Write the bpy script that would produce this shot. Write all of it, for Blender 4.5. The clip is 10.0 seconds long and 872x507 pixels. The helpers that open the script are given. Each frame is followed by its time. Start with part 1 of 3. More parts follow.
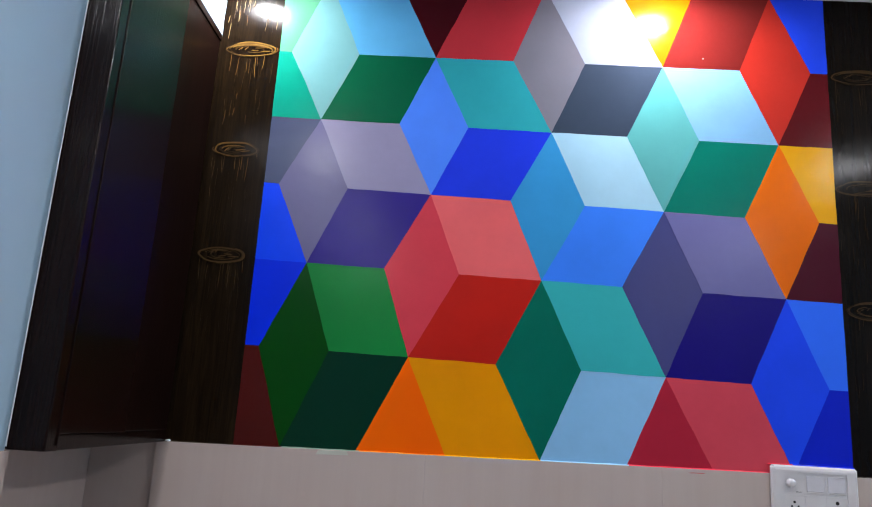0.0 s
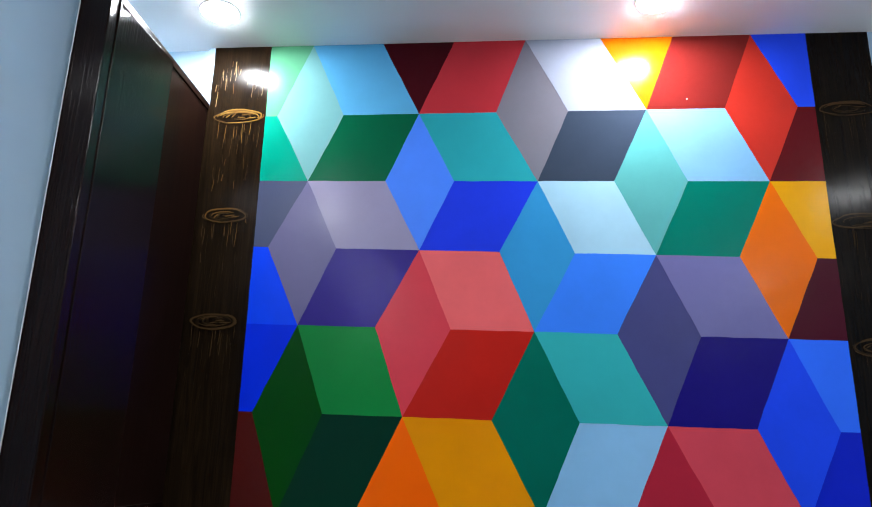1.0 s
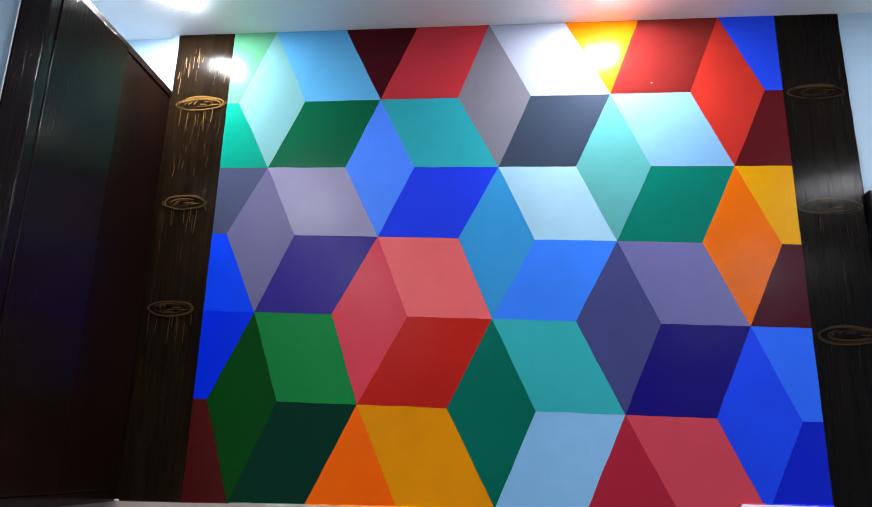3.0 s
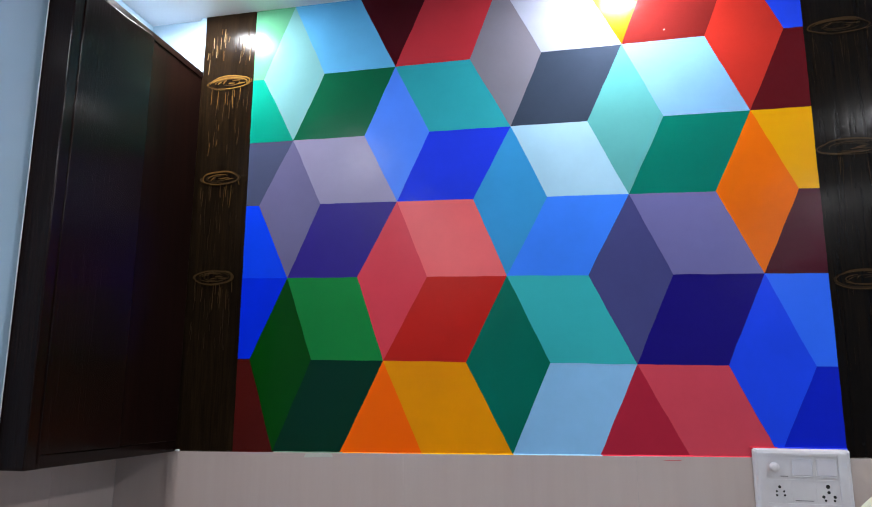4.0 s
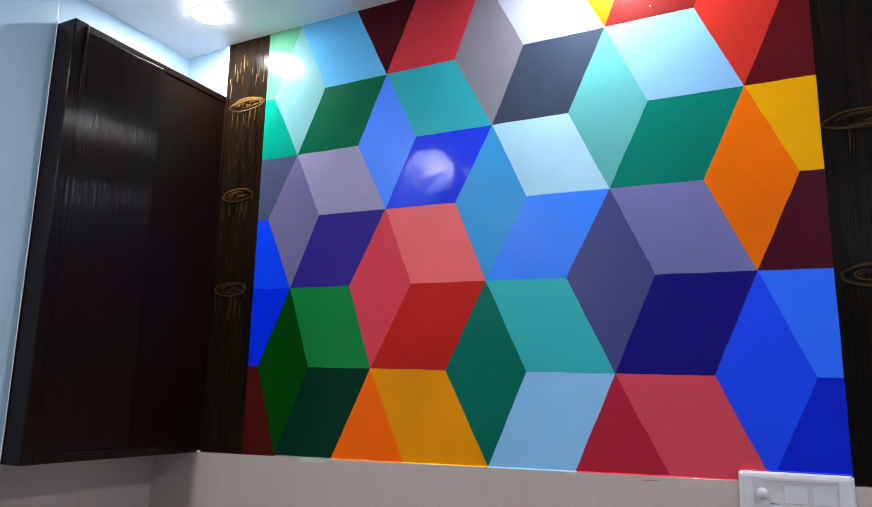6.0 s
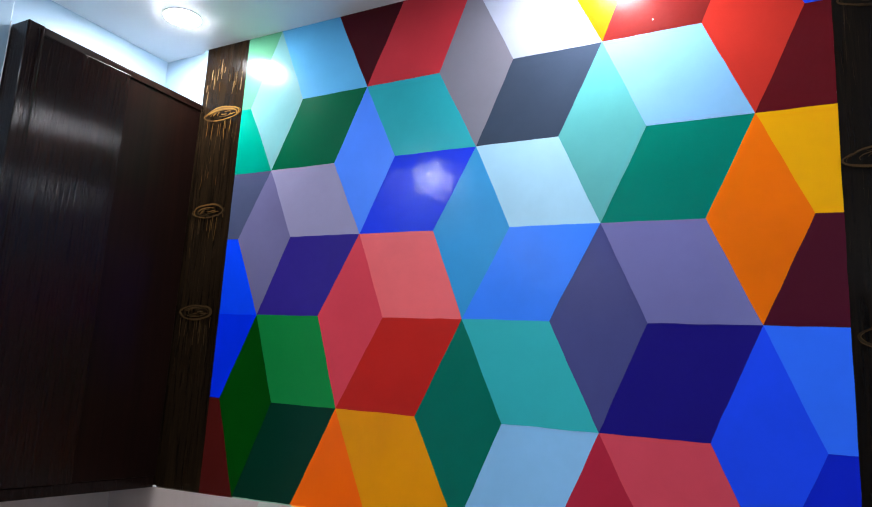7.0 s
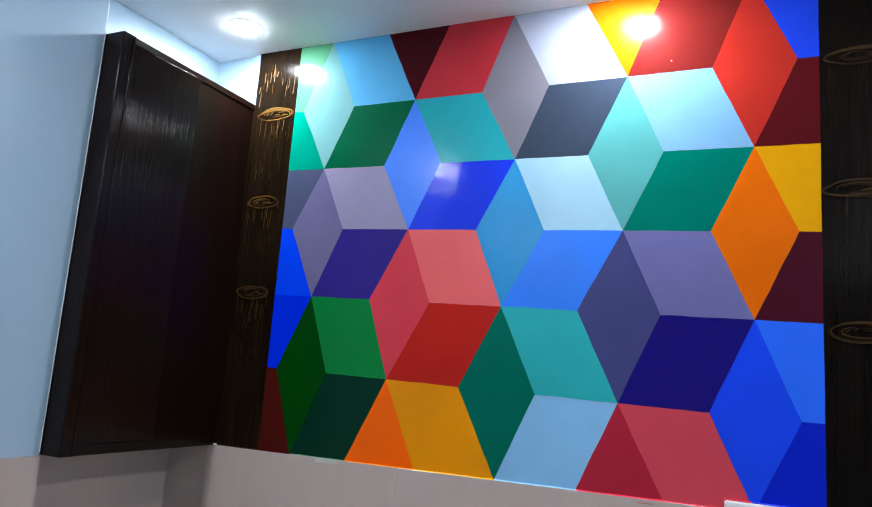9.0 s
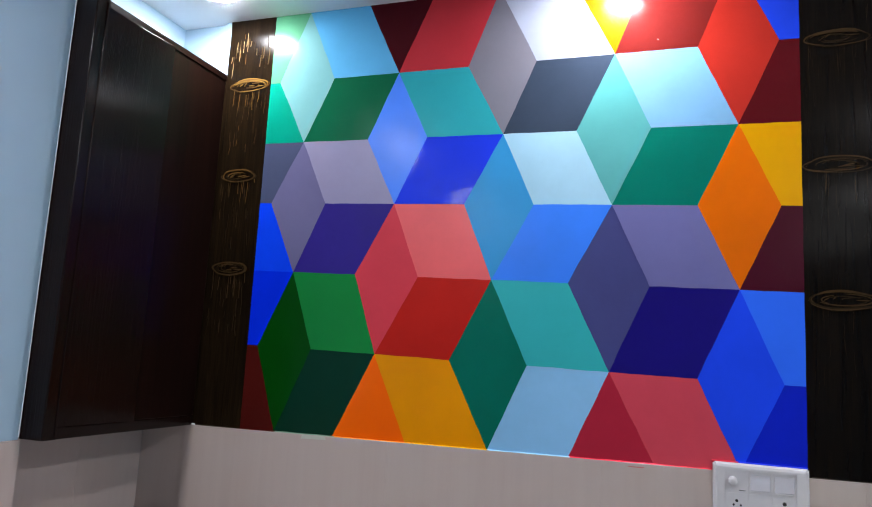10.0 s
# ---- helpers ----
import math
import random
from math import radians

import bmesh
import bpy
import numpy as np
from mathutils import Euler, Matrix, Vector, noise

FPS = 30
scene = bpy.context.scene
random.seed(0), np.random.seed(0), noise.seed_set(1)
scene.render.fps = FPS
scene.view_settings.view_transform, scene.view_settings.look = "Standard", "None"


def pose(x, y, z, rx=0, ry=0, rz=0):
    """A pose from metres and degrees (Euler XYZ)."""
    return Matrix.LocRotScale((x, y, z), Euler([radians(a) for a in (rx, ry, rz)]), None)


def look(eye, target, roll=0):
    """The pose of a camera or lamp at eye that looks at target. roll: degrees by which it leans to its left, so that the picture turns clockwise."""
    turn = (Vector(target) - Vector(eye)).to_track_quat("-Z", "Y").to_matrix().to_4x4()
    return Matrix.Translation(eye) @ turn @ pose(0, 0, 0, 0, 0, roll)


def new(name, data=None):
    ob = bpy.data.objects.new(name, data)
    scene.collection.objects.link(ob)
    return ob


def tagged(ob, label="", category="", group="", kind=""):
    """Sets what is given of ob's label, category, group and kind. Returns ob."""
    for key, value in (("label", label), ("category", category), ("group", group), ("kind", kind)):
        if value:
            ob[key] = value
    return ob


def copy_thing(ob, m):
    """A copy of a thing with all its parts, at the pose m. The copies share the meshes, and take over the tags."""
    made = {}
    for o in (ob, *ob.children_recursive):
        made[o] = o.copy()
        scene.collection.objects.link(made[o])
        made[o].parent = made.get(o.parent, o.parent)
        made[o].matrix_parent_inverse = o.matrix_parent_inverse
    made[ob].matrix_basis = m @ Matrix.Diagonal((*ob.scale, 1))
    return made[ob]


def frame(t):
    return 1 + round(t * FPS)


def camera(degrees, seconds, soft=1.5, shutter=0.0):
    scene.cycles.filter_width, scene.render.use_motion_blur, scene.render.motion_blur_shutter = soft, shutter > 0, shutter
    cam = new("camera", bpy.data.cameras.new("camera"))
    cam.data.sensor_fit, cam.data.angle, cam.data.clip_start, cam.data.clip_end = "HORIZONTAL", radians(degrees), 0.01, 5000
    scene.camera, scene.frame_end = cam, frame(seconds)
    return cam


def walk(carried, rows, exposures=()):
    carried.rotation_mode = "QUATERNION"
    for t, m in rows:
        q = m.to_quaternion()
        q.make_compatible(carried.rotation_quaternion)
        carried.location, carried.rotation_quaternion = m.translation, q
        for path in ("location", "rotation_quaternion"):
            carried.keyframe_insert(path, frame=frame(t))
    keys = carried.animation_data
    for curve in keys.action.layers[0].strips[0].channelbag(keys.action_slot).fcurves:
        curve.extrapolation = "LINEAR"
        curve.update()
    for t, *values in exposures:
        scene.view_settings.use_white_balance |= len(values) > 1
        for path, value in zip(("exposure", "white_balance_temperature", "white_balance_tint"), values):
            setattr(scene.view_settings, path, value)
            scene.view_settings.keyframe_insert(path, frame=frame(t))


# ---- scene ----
import itertools

cam = camera(62.5, 10.0, soft=1.1)
PATH = [
    (0, (0.064, 0.036, 1.295), (-0.009, 1.985, 1.736), 3.5),
    (0.2, (0.067, 0.033, 1.307), (-0.03, 1.98, 1.757), 3.3),
    (0.5, (0.093, 0.031, 1.326), (0.003, 1.969, 1.814), 1.9),
    (1, (0.166, 0.046, 1.339), (0.014, 1.963, 1.889), 1.1),
    (1.5, (0.234, 0.069, 1.342), (0.05, 1.967, 1.946), 1.4),
    (2, (0.28, 0.089, 1.341), (0.085, 1.983, 1.953), 1.9),
    (2.5, (0.315, 0.095, 1.338), (0.107, 2.002, 1.903), 1.6),
    (2.7, (0.311, 0.095, 1.327), (0.123, 2.006, 1.884), 1.4),
    (3.8, (0.446, 0.055, 1.296), (0.109, 1.963, 1.792), 1.2),
    (4, (0.514, 0.029, 1.349), (0.085, 1.943, 1.737), 0.2),
    (4.2, (0.573, 0.033, 1.373), (0.097, 1.941, 1.733), 0.0),
    (4.5, (0.653, 0.077, 1.359), (0.077, 1.949, 1.76), 0.7),
    (5, (0.8, 0.165, 1.373), (0.048, 1.976, 1.767), 2.3),
    (5.5, (0.905, 0.174, 1.361), (0.009, 1.909, 1.793), 2.9),
    (6, (1.013, 0.241, 1.367), (0.116, 1.984, 1.76), 1.0),
    (6.2, (1.027, 0.291, 1.375), (0.153, 2.039, 1.799), 0.9),
    (7.3, (1.043, 0.447, 1.503), (0.075, 2.154, 1.889), 3.6),
    (7.5, (1.029, 0.411, 1.5), (0.138, 2.152, 1.915), 3.1),
    (8, (0.979, 0.28, 1.496), (0.255, 2.095, 1.925), 3.2),
    (8.2, (0.946, 0.214, 1.492), (0.229, 2.039, 1.88), 3.8),
    (8.5, (0.971, 0.162, 1.498), (0.192, 1.969, 1.854), 3.8),
    (8.8, (0.964, 0.097, 1.483), (0.161, 1.897, 1.819), 3.8),
    (9, (0.973, 0.055, 1.47), (0.123, 1.835, 1.799), 4.2),
    (9.4, (0.936, -0.006, 1.43), (0.092, 1.788, 1.683), 3.3),
    (9.5, (0.944, -0.014, 1.46), (0.105, 1.785, 1.702), 3.0),
    (10, (0.808, -0.012, 1.444), (0.145, 1.854, 1.729), 3.1),
]
# the film camera's own exposure and white balance drift a little: seconds, stops, kelvin, tint
DRIFT = [(0, 0.15, 6560, 10), (0.5, 0.15, 6530, 9), (1, 0.2, 6500, 7), (1.5, 0.22, 6250, 7), (2, 0.24, 6120, 7), (2.5, 0.24, 6480, 9),
         (3.8, 0.2, 6540, 10), (4.5, 0.19, 6490, 9), (5, 0.2, 6420, 8), (6, 0.21, 6550, 9), (7.3, 0.21, 6350, 9), (8, 0.22, 6230, 8),
         (8.5, 0.24, 6300, 7), (9, 0.21, 6330, 7), (9.5, 0.13, 6620, 10), (10, 0.15, 6560, 9)]
walk(cam, [(t, look(eye, target, roll)) for t, eye, target, roll in PATH], DRIFT)

# world: a closed room lit by its ceiling lamps and three added ones; only a trace of ambient outside
world = bpy.data.worlds.new("world")
scene.world = world
world.use_nodes = True
world.node_tree.nodes["Background"].inputs[0].default_value = (0.5, 0.6, 0.8, 1)
world.node_tree.nodes["Background"].inputs[1].default_value = 0.02

LAMP_POWER = 305.0
LAMP_COLOUR = (0.945, 0.953, 1.0)
CEILING = 2.548
BACK = 1.95          # face of the painted wall
LEFT = -0.748        # face of the near left wall
NICHE = -0.885       # face of the wall inside the niche
NICHE_END = 1.372    # where the near left wall stops
# both unseen; REAR is set far back so gloss reflections stay dark
RIGHT, REAR = 2.75, -5.4
DADO = 1.197        # top of the tiles at x = 0; they run a little out of level
DADO_TILT = 0.0101


# ---- materials ----
def srgb(r, g, b):
    f = lambda c: c / 12.92 if c <= 0.04045 else ((c + 0.055) / 1.055) ** 2.4
    return tuple(f(c / 255) for c in (r, g, b))


class Mat:
    """Small node builder round one Principled shader."""

    def __init__(self, name, rough=0.5, metal=0.0):
        self.m = bpy.data.materials.new(name)
        self.m.use_nodes = True
        self.t = self.m.node_tree
        self.b = self.t.nodes["Principled BSDF"]
        self.b.inputs["Roughness"].default_value = rough
        self.b.inputs["Metallic"].default_value = metal

    def node(self, kind, **sets):
        n = self.t.nodes.new(kind)
        for k, v in sets.items():
            n.inputs[k.replace("_", " ")].default_value = v
        return n

    def coords(self, scale=(1, 1, 1)):
        g = self.t.nodes.new("ShaderNodeNewGeometry")
        m = self.t.nodes.new("ShaderNodeMapping")
        m.inputs["Scale"].default_value = scale
        self.t.links.new(g.outputs["Position"], m.inputs["Vector"])
        return m.outputs[0]

    def noise(self, scale, detail=3.0, rough=0.55, stretch=(1, 1, 1), distort=0.0):
        n = self.node("ShaderNodeTexNoise", Scale=scale, Detail=detail, Roughness=rough, Distortion=distort)
        self.t.links.new(self.coords(stretch), n.inputs["Vector"])
        return n.outputs["Fac"]

    def ramp(self, fac, stops):
        r = self.t.nodes.new("ShaderNodeValToRGB")
        e = r.color_ramp.elements
        while len(e) < len(stops):
            e.new(0.5)
        for el, (p, c) in zip(e, stops):
            el.position, el.color = p, (*c, 1)
        self.t.links.new(fac, r.inputs[0])
        return r.outputs[0]

    def mix(self, fac, a, b, blend="MIX"):
        n = self.t.nodes.new("ShaderNodeMix")
        n.data_type, n.blend_type = "RGBA", blend
        for s, v in ((0, fac), (6, a), (7, b)):
            if isinstance(v, bpy.types.NodeSocket):
                self.t.links.new(v, n.inputs[s])
            elif s == 0:
                n.inputs[0].default_value = v
            else:
                n.inputs[s].default_value = (*v, 1)
        return n.outputs[2]

    def colour(self, sock):
        if isinstance(sock, bpy.types.NodeSocket):
            self.t.links.new(sock, self.b.inputs["Base Color"])
        else:
            self.b.inputs["Base Color"].default_value = (*sock, 1)
        return self

    def bump(self, height, strength=0.2, distance=0.001):
        n = self.node("ShaderNodeBump", Strength=strength, Distance=distance)
        self.t.links.new(height, n.inputs["Height"])
        old = self.b.inputs["Normal"].links
        if old:
            self.t.links.new(old[0].from_socket, n.inputs["Normal"])
        self.t.links.new(n.outputs[0], self.b.inputs["Normal"])
        return self

    def brushed(self, amount):
        """Sheen drawn out sideways by upright brush ridges."""
        n = self.t.nodes.new("ShaderNodeTangent")
        n.direction_type, n.axis = "RADIAL", "Z"
        self.t.links.new(n.outputs[0], self.b.inputs["Tangent"])
        self.b.inputs["Anisotropic"].default_value = amount
        return self

    def rough(self, fac, lo, hi):
        n = self.node("ShaderNodeMapRange", To_Min=lo, To_Max=hi)
        self.t.links.new(fac, n.inputs["Value"])
        self.t.links.new(n.outputs[0], self.b.inputs["Roughness"])
        return self


def tint(c, k):
    return tuple(min(1.0, x * k) for x in c)


def enamel(name, c, low=0.15, high=0.27, wave=0.25):
    """Hand-rolled gloss paint of one colour: faint roller stipple, slow waviness, thin patches."""
    grey = 0.3 * c[0] + 0.6 * c[1] + 0.1 * c[2]
    c = tuple(max(0.001, grey + (x - grey) * 1.06) for x in c)
    m = Mat(name, 0.2)
    patch = m.noise(5.0, 4.0)
    fine = m.noise(60.0, 2.0)
    m.colour(m.mix(fine, m.ramp(patch, [(0.3, tint(c, 0.93)), (0.7, tint(c, 1.06))]), m.ramp(patch, [(0.3, tint(c, 0.97)), (0.7, tint(c, 1.1))])))
    m.rough(m.noise(9.0, 3.0), low, high)
    m.b.inputs["Specular IOR Level"].default_value = 0.13
    m.bump(m.noise(20.0, 1.0), wave, 0.003)
    m.bump(m.noise(55.0, 3.0), wave * 0.6, 0.0012)
    m.bump(m.noise(420.0, 1.0), 0.10, 0.0006)
    return m.m


def wall_paint(name, c, rough=0.4):
    m = Mat(name, rough)
    m.colour(m.mix(m.noise(2.2, 4.0), tint(c, 0.95), tint(c, 1.05)))
    m.rough(m.noise(6.0, 3.0), rough - 0.06, rough + 0.1)
    m.bump(m.noise(14.0, 3.0), 0.15, 0.003)
    m.bump(m.noise(300.0, 2.0), 0.12, 0.0008)
    return m.m


def dark_wood(name, dark, light, rough, grain=90.0, strength=0.5, gloss=0.3, brushed=0.0):
    """Stained and varnished wood with upright brush marks."""
    m = Mat(name, rough)
    g = m.noise(grain, 5.0, 0.6, (1, 1, 0.035), 0.3)
    big = m.noise(7.0, 3.0, 0.5, (1, 1, 0.25))
    m.b.inputs["Specular IOR Level"].default_value = gloss
    m.colour(m.mix(big, m.ramp(g, [(0.35, dark), (0.75, light)]), m.ramp(g, [(0.3, tint(dark, 0.6)), (0.8, tint(light, 0.7))])))
    m.rough(big, rough - 0.03, rough + 0.05)
    m.bump(g, strength, 0.003)
    m.bump(m.noise(12.0, 2.0, 0.5, (1, 1, 0.1)), 0.12, 0.003)
    return m.brushed(brushed).m


def plain(name, c, rough=0.4, metal=0.0, scale=40.0):
    m = Mat(name, rough, metal)
    m.colour(m.mix(m.noise(scale, 3.0), tint(c, 0.93), tint(c, 1.06)))
    m.bump(m.noise(scale * 8, 2.0), 0.06, 0.0005)
    return m.m


def brush_paint(name, c):
    m = Mat(name, 0.2)
    m.colour(m.mix(m.noise(90.0, 3.0), tint(c, 0.9), tint(c, 1.08)))
    m.b.inputs["Specular IOR Level"].default_value = 0.1
    return m.brushed(0.7).m


BLUE_WALL = wall_paint("light_blue_paint", srgb(172, 199, 219))
CEILING_PAINT = wall_paint("ceiling_paint", srgb(238, 238, 240), 0.55)
WOOD = dark_wood("varnished_dark_wood", srgb(21, 11, 9), srgb(30, 16, 13), 0.15, 170.0, 0.4, 0.16, 0.85)
WOOD_SMOOTH = dark_wood("smooth_varnished_wood", srgb(20, 10, 8), srgb(33, 16, 11), 0.28, 60.0, 0.06, 0.1, 0.5)
DOOR_WOOD = dark_wood("varnished_black_wood", srgb(10, 9, 12), srgb(22, 18, 21), 0.22, 90.0, 0.4, 0.2)
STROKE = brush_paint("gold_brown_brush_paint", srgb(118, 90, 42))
STROKE_MID = brush_paint("mid_gold_brush_paint", srgb(92, 66, 33))
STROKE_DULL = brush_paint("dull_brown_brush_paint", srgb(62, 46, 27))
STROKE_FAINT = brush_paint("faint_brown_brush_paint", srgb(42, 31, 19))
# cream for the scuffed edge and for lamp glints painted on the bark
GLINT_SCUFF = brush_paint("cream_glint_scuff_paint", srgb(136, 114, 82))
WHITE_PLASTIC = plain("white_plastic", srgb(212, 208, 212), 0.28)
GREY_PLASTIC = plain("pale_grey_switch_plastic", srgb(205, 202, 210), 0.25)
BLACK = plain("dark_hole", (0.008, 0.008, 0.008), 0.7)
GROUT = plain("white_grout", srgb(222, 224, 226), 0.6)
SLATE = plain("dark_grey_stone", srgb(84, 80, 80), 0.35)
BRASS = plain("tarnished_brass", srgb(140, 96, 50), 0.35, 0.8)
STEEL = plain("chrome_steel", srgb(190, 190, 195), 0.25, 1.0)
SCUFF = plain("bare_grey_wood", srgb(120, 116, 118), 0.5)
CLOTH = plain("pale_green_cloth", srgb(214, 216, 192), 0.85, 0.0, 25.0)
SMEAR = plain("thin_green_paint_smear", srgb(190, 194, 182), 0.4)
CABINET = dark_wood("brown_laminate", srgb(70, 48, 36), srgb(104, 74, 54), 0.35)


def make_tile():
    m = Mat("beige_grey_tile", 0.16)
    lines = m.noise(30.0, 4.0, 0.6, (1, 1, 0.06))
    cloud = m.noise(3.0, 3.0)
    a, b = srgb(186, 168, 161), srgb(194, 178, 171)
    m.colour(m.mix(cloud, m.ramp(lines, [(0.3, a), (0.7, b)]), tint(b, 1.02)))
    m.bump(m.noise(9.0, 2.0), 0.08, 0.002)
    return m.m


def make_floor():
    m = Mat("cream_floor_tile", 0.2)
    m.colour(m.mix(m.noise(4.0, 5.0), srgb(196, 188, 176), srgb(218, 212, 202)))
    return m.m


def make_log(name, dark, light, brushed_on):
    """Bark painted over a dark ground, with some brown dry-brushed on."""
    m = Mat(name, 0.19)
    g = m.noise(70.0, 5.0, 0.65, (1, 1, 0.05), 0.4)
    dry = m.noise(110.0, 4.0, 0.7, (1, 1, 0.05), 0.8)
    big = m.noise(6.0, 3.0, 0.5, (1, 1, 0.5))
    m.b.inputs["Specular IOR Level"].default_value = 0.1
    base = m.mix(big, m.ramp(g, [(0.35, dark), (0.72, light)]), m.ramp(g, [(0.35, tint(dark, 0.5)), (0.8, tint(light, 0.55))]))
    m.colour(m.mix(m.ramp(dry, [(0.5, (0, 0, 0)), (0.8, (brushed_on,) * 3)]), base, srgb(78, 58, 34)))
    m.bump(g, 0.3, 0.0016)
    m.bump(m.noise(26.0, 2.0), 0.15, 0.002)
    return m.brushed(0.7).m


def make_glow(name, power):
    m = Mat(name)
    m.b.inputs["Base Color"].default_value = (0.9, 0.9, 0.9, 1)
    m.b.inputs["Emission Color"].default_value = (*LAMP_COLOUR, 1)
    m.b.inputs["Emission Strength"].default_value = power
    return m.m


TILE, FLOOR = make_tile(), make_floor()
BROWN_BARK = make_log("brown_painted_bark", srgb(21, 14, 8), srgb(38, 27, 16), 0.18)
# darker copy of the bark for the right log, with its shade painted in
SHADED_BARK = make_log("shaded_painted_bark", srgb(12, 9, 8), srgb(24, 18, 13), 0.12)
GLOW = make_glow("led_diffuser", LAMP_POWER)


# ---- mesh helpers ----
def part(name, bm, material, parent=None, label=""):
    me = bpy.data.meshes.new(name)
    bmesh.ops.recalc_face_normals(bm, faces=bm.faces)
    bm.to_mesh(me)
    bm.free()
    me.materials.append(material)
    ob = new(name, me)
    if parent:
        ob.parent = parent
    return tagged(ob, label) if label else ob


def smooth(ob):
    for p in ob.data.polygons:
        p.use_smooth = True
    return ob


def box(x0, x1, y0, y1, z0, z1, bevel=0.0, bm=None, segments=2):
    bm = bm or bmesh.new()
    made = bmesh.ops.create_cube(bm, size=1.0)["verts"]
    for v in made:
        v.co = Vector(((x0 + x1) / 2 + v.co.x * (x1 - x0), (y0 + y1) / 2 + v.co.y * (y1 - y0), (z0 + z1) / 2 + v.co.z * (z1 - z0)))
    if bevel:
        edges = list({e for v in made for e in v.link_edges})
        bmesh.ops.bevel(bm, geom=edges, offset=bevel, segments=segments, affect="EDGES", profile=0.5)
    return bm


def lathe(profile, at, steps=40, bm=None):
    """A turned shape: (radius, height) pairs round an upright axis."""
    bm = bm or bmesh.new()
    rings = []
    for r, h in profile:
        rings.append([bm.verts.new((at[0] + r * math.cos(2 * math.pi * k / steps), at[1] + r * math.sin(2 * math.pi * k / steps), at[2] + h)) for k in range(steps)])
    for a, b in zip(rings, rings[1:]):
        for k in range(steps):
            bm.faces.new((a[k], a[(k + 1) % steps], b[(k + 1) % steps], b[k]))
    bm.faces.new(rings[0][::-1])
    bm.faces.new(rings[-1])
    return bm


def empty(name, at=(0, 0, 0)):
    ob = new(name)
    ob.location = at
    return ob


def tube(points, radius, sides=8, bm=None):
    bm = bm or bmesh.new()
    rings = []
    for k, p in enumerate(points):
        a, b = points[max(k - 1, 0)], points[min(k + 1, len(points) - 1)]
        q = (Vector(b) - Vector(a)).to_track_quat("Z", "Y")
        rings.append([bm.verts.new(Vector(p) + q @ Vector((radius * math.cos(2 * math.pi * s / sides), radius * math.sin(2 * math.pi * s / sides), 0))) for s in range(sides)])
    for a, b in zip(rings, rings[1:]):
        for s in range(sides):
            bm.faces.new((a[s], a[(s + 1) % sides], b[(s + 1) % sides], b[s]))
    bm.faces.new(rings[0][::-1])
    bm.faces.new(rings[-1])
    return bm


# ---- room ----
def structure(ob, label, category):
    return tagged(ob, label, category, kind="structure")


DOOR_L, DOOR_R, DOOR_TOP = 1.2505, 2.15, 2.009
WALL_FACE = BACK + 0.002

bm = box(-0.70, DOOR_L, WALL_FACE, 2.15, 0, CEILING)
wall_back = structure(part("wall_north", bm, BLUE_WALL), "light blue painted plaster wall behind the mural", "wall")
part("plaster", box(-1.1, -0.70, BACK + 0.015, 2.15, 0, CEILING), BLUE_WALL, wall_back)
part("plaster", box(DOOR_L, DOOR_R, WALL_FACE, 2.15, DOOR_TOP, CEILING), BLUE_WALL, wall_back)
part("plaster", box(DOOR_R, RIGHT + 0.2, WALL_FACE, 2.15, 0, CEILING), BLUE_WALL, wall_back)

wall_left = structure(part("wall_west", box(-1.1, LEFT, REAR, NICHE_END, 0, CEILING, 0.003), BLUE_WALL), "light blue painted plaster wall that ends at the niche", "wall")
part("plaster", box(-1.1, NICHE, NICHE_END, BACK + 0.015, 0, CEILING), BLUE_WALL, wall_left)
structure(part("wall_east", box(RIGHT, RIGHT + 0.2, REAR, WALL_FACE, 0, CEILING), BLUE_WALL), "light blue painted plaster side wall", "wall")
structure(part("wall_south", box(-1.1, RIGHT + 0.2, REAR - 0.2, REAR, 0, CEILING), BLUE_WALL), "added light blue painted plaster rear wall, out of view", "wall")
structure(part("ceiling", box(-1.1, RIGHT + 0.2, REAR - 0.2, 2.15, CEILING, CEILING + 0.15), CEILING_PAINT), "smooth off-white painted ceiling", "ceiling")
structure(part("floor", box(-1.1, RIGHT + 0.2, REAR - 0.2, 2.15, -0.1, 0), FLOOR), "cream glossy tiled floor", "floor")

# dado tiles, each its own piece, 8 mm proud of the plaster
TILE_W, TILE_H, GAP = 0.6, 0.3, 0.0002


